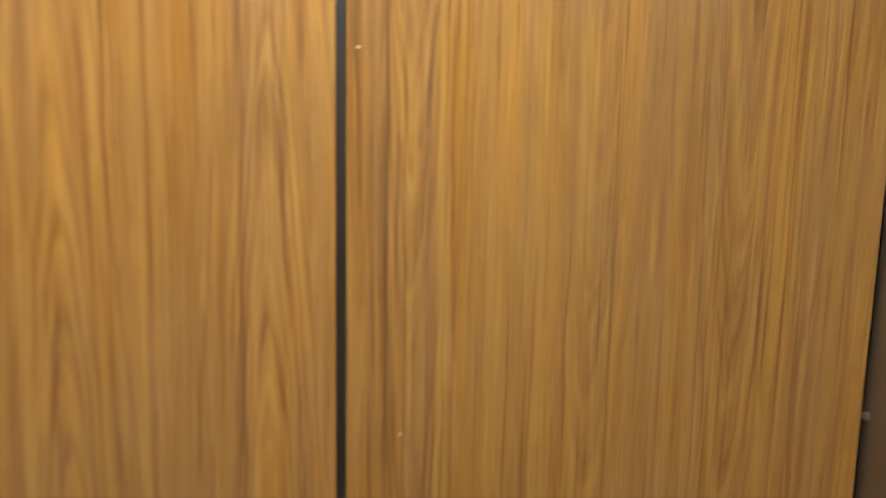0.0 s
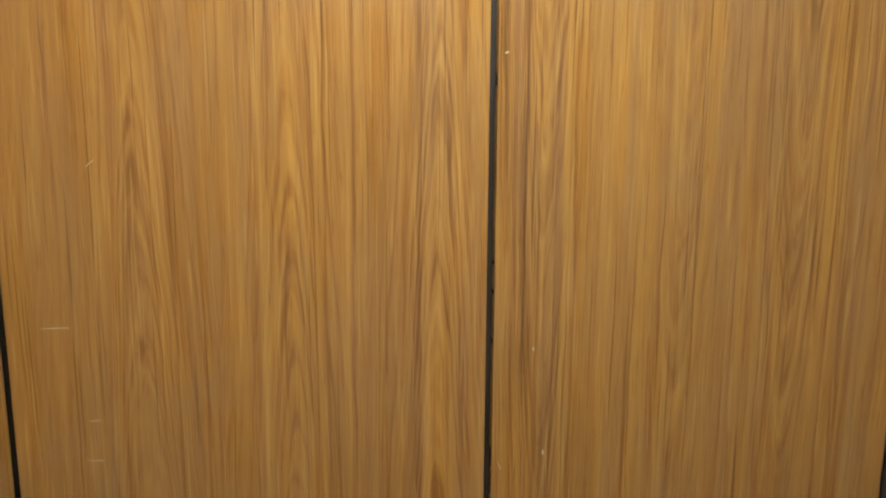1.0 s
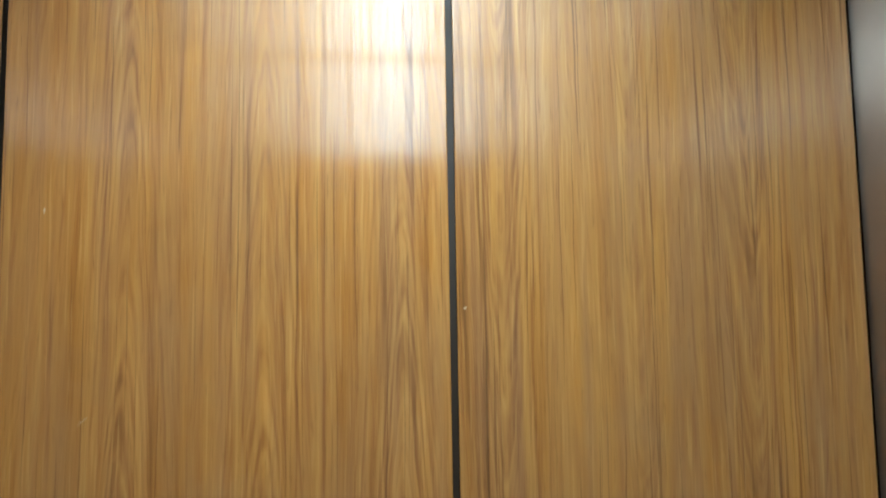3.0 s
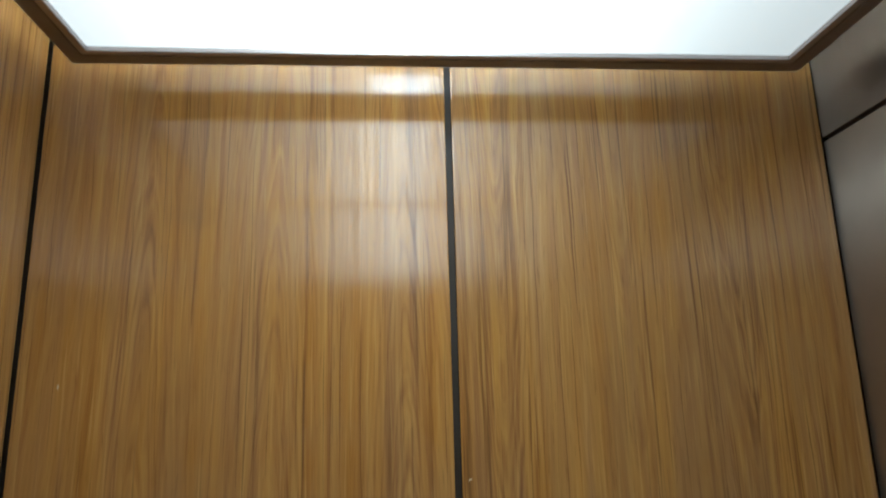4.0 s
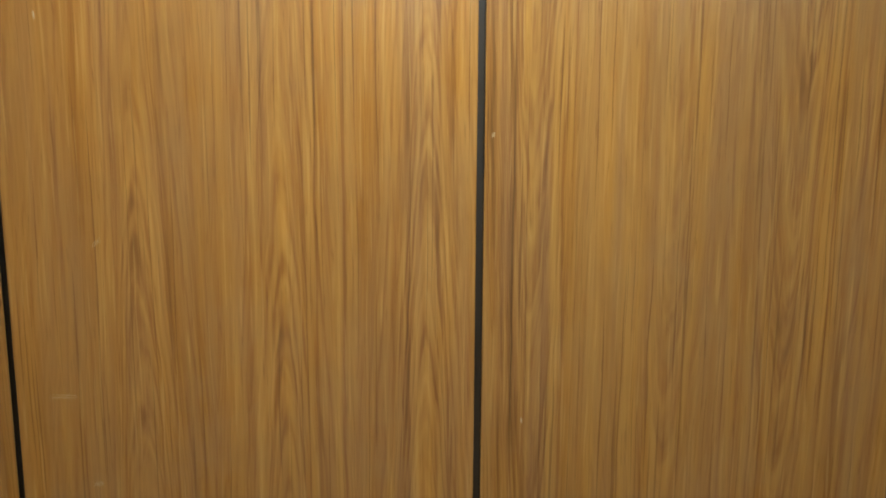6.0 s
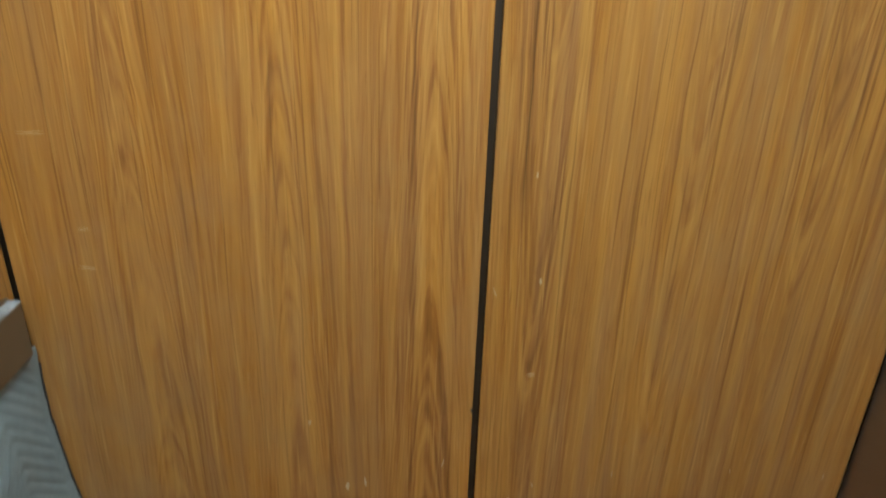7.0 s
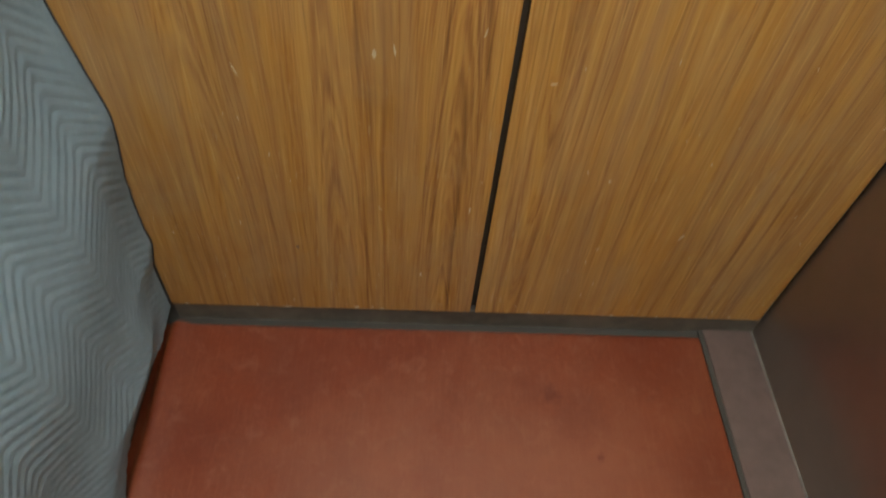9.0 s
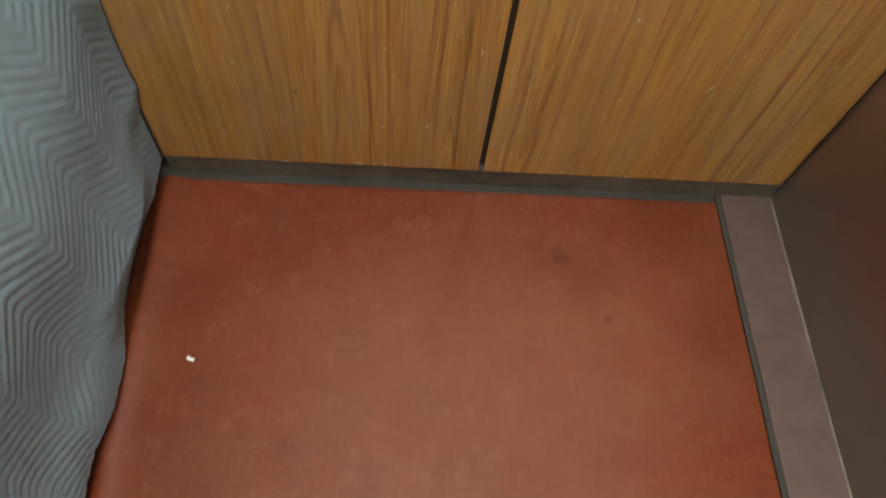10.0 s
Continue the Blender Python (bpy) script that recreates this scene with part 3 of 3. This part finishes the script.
# ---- quilted blanket hung from the rail ----
def blanket():
    edge_z = [0.0, 0.06, 0.12, 0.183, 0.25, 0.30, 0.36, 0.42, 0.485, 0.54, 0.59, 0.70, 0.80, 0.93, 1.0]
    edge_x = [0.004, 0.004, 0.004, 0.005, 0.020, 0.017, 0.019, 0.023, 0.033, 0.040, 0.034, 0.019, 0.011, 0.009, 0.012]
    foot_s = [0.0, 0.03, 0.09, 0.20, 0.32, 0.40, 0.48, 0.545, 0.61, 0.8, 1.5]
    foot_x = [0.003, 0.004, 0.010, 0.001, 0.006, 0.021, 0.025, 0.014, 0.019, 0.020, 0.010]
    step, s1, z0, z1 = 0.0038, 1.10, 0.026, 0.999
    hem_s = [0.0, 0.12, 0.20, 0.31, 0.385, 0.50, 0.58, 0.65, 1.1]
    hem_z = [0.048, 0.062, 0.072, 0.058, 0.040, 0.050, 0.060, 0.064, 0.060]
    ns, nz = int(s1 / step), int((z1 - z0) / step)
    verts, faces = [], []
    pitch, half = 0.0208, 0.090
    for i in range(ns + 1):
        s = 0.004 + i * step
        for k in range(nz + 1):
            hem = np.interp(s, hem_s, hem_z)
            zz = z1 - (z1 - hem) * (1 - k / nz)
            e = np.interp(zz, edge_z, edge_x)
            far = 0.030 + 0.009 * math.sin(7.3 * s + 2.2 * zz + 0.4) + 0.005 * math.sin(13.0 * s - 9.0 * zz) + 0.006 * math.sin(16.0 * zz + 3.0 * s)
            w = min(1.0, s / 0.22)
            w = w * w * (3 - 2 * w)
            off = e * (1 - w) + far * w
            f = max(0.0, min(1.0, (0.16 - zz) / 0.09))
            off = off * (1 - f) + np.interp(s, foot_s, foot_x) * f
            top = max(0.0, min(1.0, (zz - 0.83) / 0.08))
            if zz > 0.918 and s < 0.036:
                top, zz = 1.0, zz - (zz - 0.918) * 0.95
            off = off * (1 - top) + 0.0135 * top
            wob = 0.007 * noise.noise((s * 4.0, zz * 4.0, 1.7))
            ridge = abs(((s - 0.11 + 0.25 * max(0.0, 0.6 - zz) * 0.3 + wob) / half + 1.0) % 2.0 - 1.0) * half
            ridge = math.sqrt(ridge * ridge + 0.00004)
            ph = ((zz + ridge + wob) / pitch) % 1.0
            puff = abs(math.sin(math.pi * ph)) ** 0.85
            calm = max(0.72, min(1.0, 0.95 + 1.6 * noise.noise((s * 6.0, zz * 6.0, 9.0))))
            off += 0.0027 * puff * calm * min(1.0, s / 0.03) - 0.0005 + 0.0010 * noise.noise((s * 40, zz * 40, 4.0))
            verts.append((-0.6085 + max(off, 0.0045 if zz > 0.05 else -0.02), -s, zz))
    for i in range(ns):
        for k in range(nz):
            a = i * (nz + 1) + k
            faces.append((a, a + nz + 1, a + nz + 2, a + 1))
    me = bpy.data.meshes.new("moving_blanket")
    me.from_pydata(verts, [], faces)
    me.materials.append(BLANKET)
    for p in me.polygons:
        p.use_smooth = True
    ob = new("moving_blanket", me)
    shell = ob.modifiers.new("thickness", "SOLIDIFY")
    shell.thickness, shell.offset = 0.003, -1.0
    tagged(ob, "grey quilted moving blanket with zigzag stitching hung below the handrail", "blanket")
    # dark strip added as the contact shade along the edge that touches the north wall
    hem = bmesh.new()
    loops = []
    for x, y, z in [verts[k] for k in range(0, nz + 1, 4) if verts[k][2] < 0.90]:
        loops.append([hem.verts.new((x + 0.0021 + 0.0030 * math.cos(a), y + 0.0008 + 0.0022 * math.sin(a), z))
                      for a in [2 * math.pi * i / 8 for i in range(8)]])
    for a, b in zip(loops, loops[1:]):
        for i in range(8):
            hem.faces.new((a[i], a[(i + 1) % 8], b[(i + 1) % 8], b[i]))
    hem.faces.new(loops[0][::-1])
    hem.faces.new(loops[-1])
    part("hem", hem, EDGE_SHADE, ob, "dark shade line along the blanket's edge", smooth=True)
    return ob


pad = blanket()
ring_bm = bmesh.new()
loops = []
for i in range(20):
    a = 2 * math.pi * i / 20
    loops.append([ring_bm.verts.new((0.003 * math.cos(c), (0.010 + 0.0032 * math.sin(c)) * math.cos(a), (0.010 + 0.0032 * math.sin(c)) * math.sin(a)))
                  for c in [2 * math.pi * k / 8 for k in range(8)]])
for i in range(20):
    for k in range(8):
        ring_bm.faces.new((loops[i][k], loops[(i + 1) % 20][k], loops[(i + 1) % 20][(k + 1) % 8], loops[i][(k + 1) % 8]))
bmesh.ops.recalc_face_normals(ring_bm, faces=ring_bm.faces[:])
part("grommet", ring_bm, BRASS, pad, "brass grommet in the hem", pose(-0.5885, -0.160, 0.984), smooth=True)


# ---- small marks and things ----
def scuff(x, z, length, width, tilt, material=None):
    """A shallow scratch in the laminate: a thin sliver with tapered ends."""
    bm = bmesh.new()
    c, s = math.cos(math.radians(tilt)), math.sin(math.radians(tilt))
    outline = [(0, -0.5), (0.45, -0.2), (0.5, 0.15), (0.1, 0.5), (-0.35, 0.25), (-0.5, -0.1)]
    front = []
    for a, b in outline:
        px, pz = a * width, b * length
        front.append(bm.verts.new((x + px * c - pz * s, -0.0004, z + px * s + pz * c)))
    bm.faces.new(front)
    r = bmesh.ops.extrude_face_region(bm, geom=bm.faces[:])
    for v in r["geom"]:
        if isinstance(v, bmesh.types.BMVert):
            v.co.y = 0.0004
    bmesh.ops.recalc_face_normals(bm, faces=bm.faces[:])
    part("scratch", bm, material or SCUFF, north)


MARKS = [(0.016, 1.547, 0.006, 0.003, -60), (-0.543, 1.685, 0.008, 0.003, 0), (0.060, 1.161, 0.006, 0.003, 0),
         (0.077, 1.012, 0.008, 0.004, 10), (0.016, 0.996, 0.014, 0.0015, 25), 
         (-0.110, 0.180, 0.010, 0.004, 10), (-0.035, 0.365, 0.014, 0.003, -5), (0.345, 0.314, 0.018, 0.003, -25),
         (-0.378, 0.631, 0.022, 0.002, 20), (0.182, 0.446, 0.006, 0.005, 0), (0.076, 0.863, 0.003, 0.012, 0),
         (-0.241, 0.786, 0.006, 0.005, 0), (-0.163, 0.673, 0.020, 0.003, 8), (-0.046, 0.706, 0.016, 0.002, -15)]
MARKS += [(-0.541, 1.208, 0.0012, 0.034, 0), (-0.503, 1.087, 0.0012, 0.014, 5), (-0.507, 1.034, 0.0012, 0.022, -4), (-0.487, 1.409, 0.016, 0.0012, -50), (-0.372, 0.058, 0.004, 0.020, 0), (-0.190, 0.666, 0.016, 0.006, 0), (0.056, 0.631, 0.003, 0.012, 5), (-0.422, 0.313, 0.010, 0.002, 10), (0.205, 0.274, 0.012, 0.002, -30)]
for mark in MARKS:
    scuff(*mark)
scuff(-0.332, 0.251, 0.006, 0.006, 20, BLACK)
scuff(-0.0068, 0.802, 0.008, 0.004, 0, BLACK)
rng = random.Random(5)
for _ in range(48):
    scuff(rng.uniform(-0.58, 0.58), 0.08 + 0.62 * rng.random() ** 1.6, rng.uniform(0.002, 0.010), rng.uniform(0.0008, 0.002), rng.uniform(-40, 40))

for _ in range(14):
    scuff(rng.uniform(-0.57, 0.58), rng.uniform(0.0575, 0.064), rng.uniform(0.002, 0.005), rng.uniform(0.003, 0.014), rng.uniform(-6, 6))

scrap = box((0.013, 0.006, 0.0015), (0, 0, 0), 0.0005)
bit = solid("paper_scrap", scrap, PAPER, "tiny white scrap of paper lying on the red mat", "paper scrap")
bit.matrix_basis = pose(-0.494, -0.377, 0.0022, 0, 0, -20)
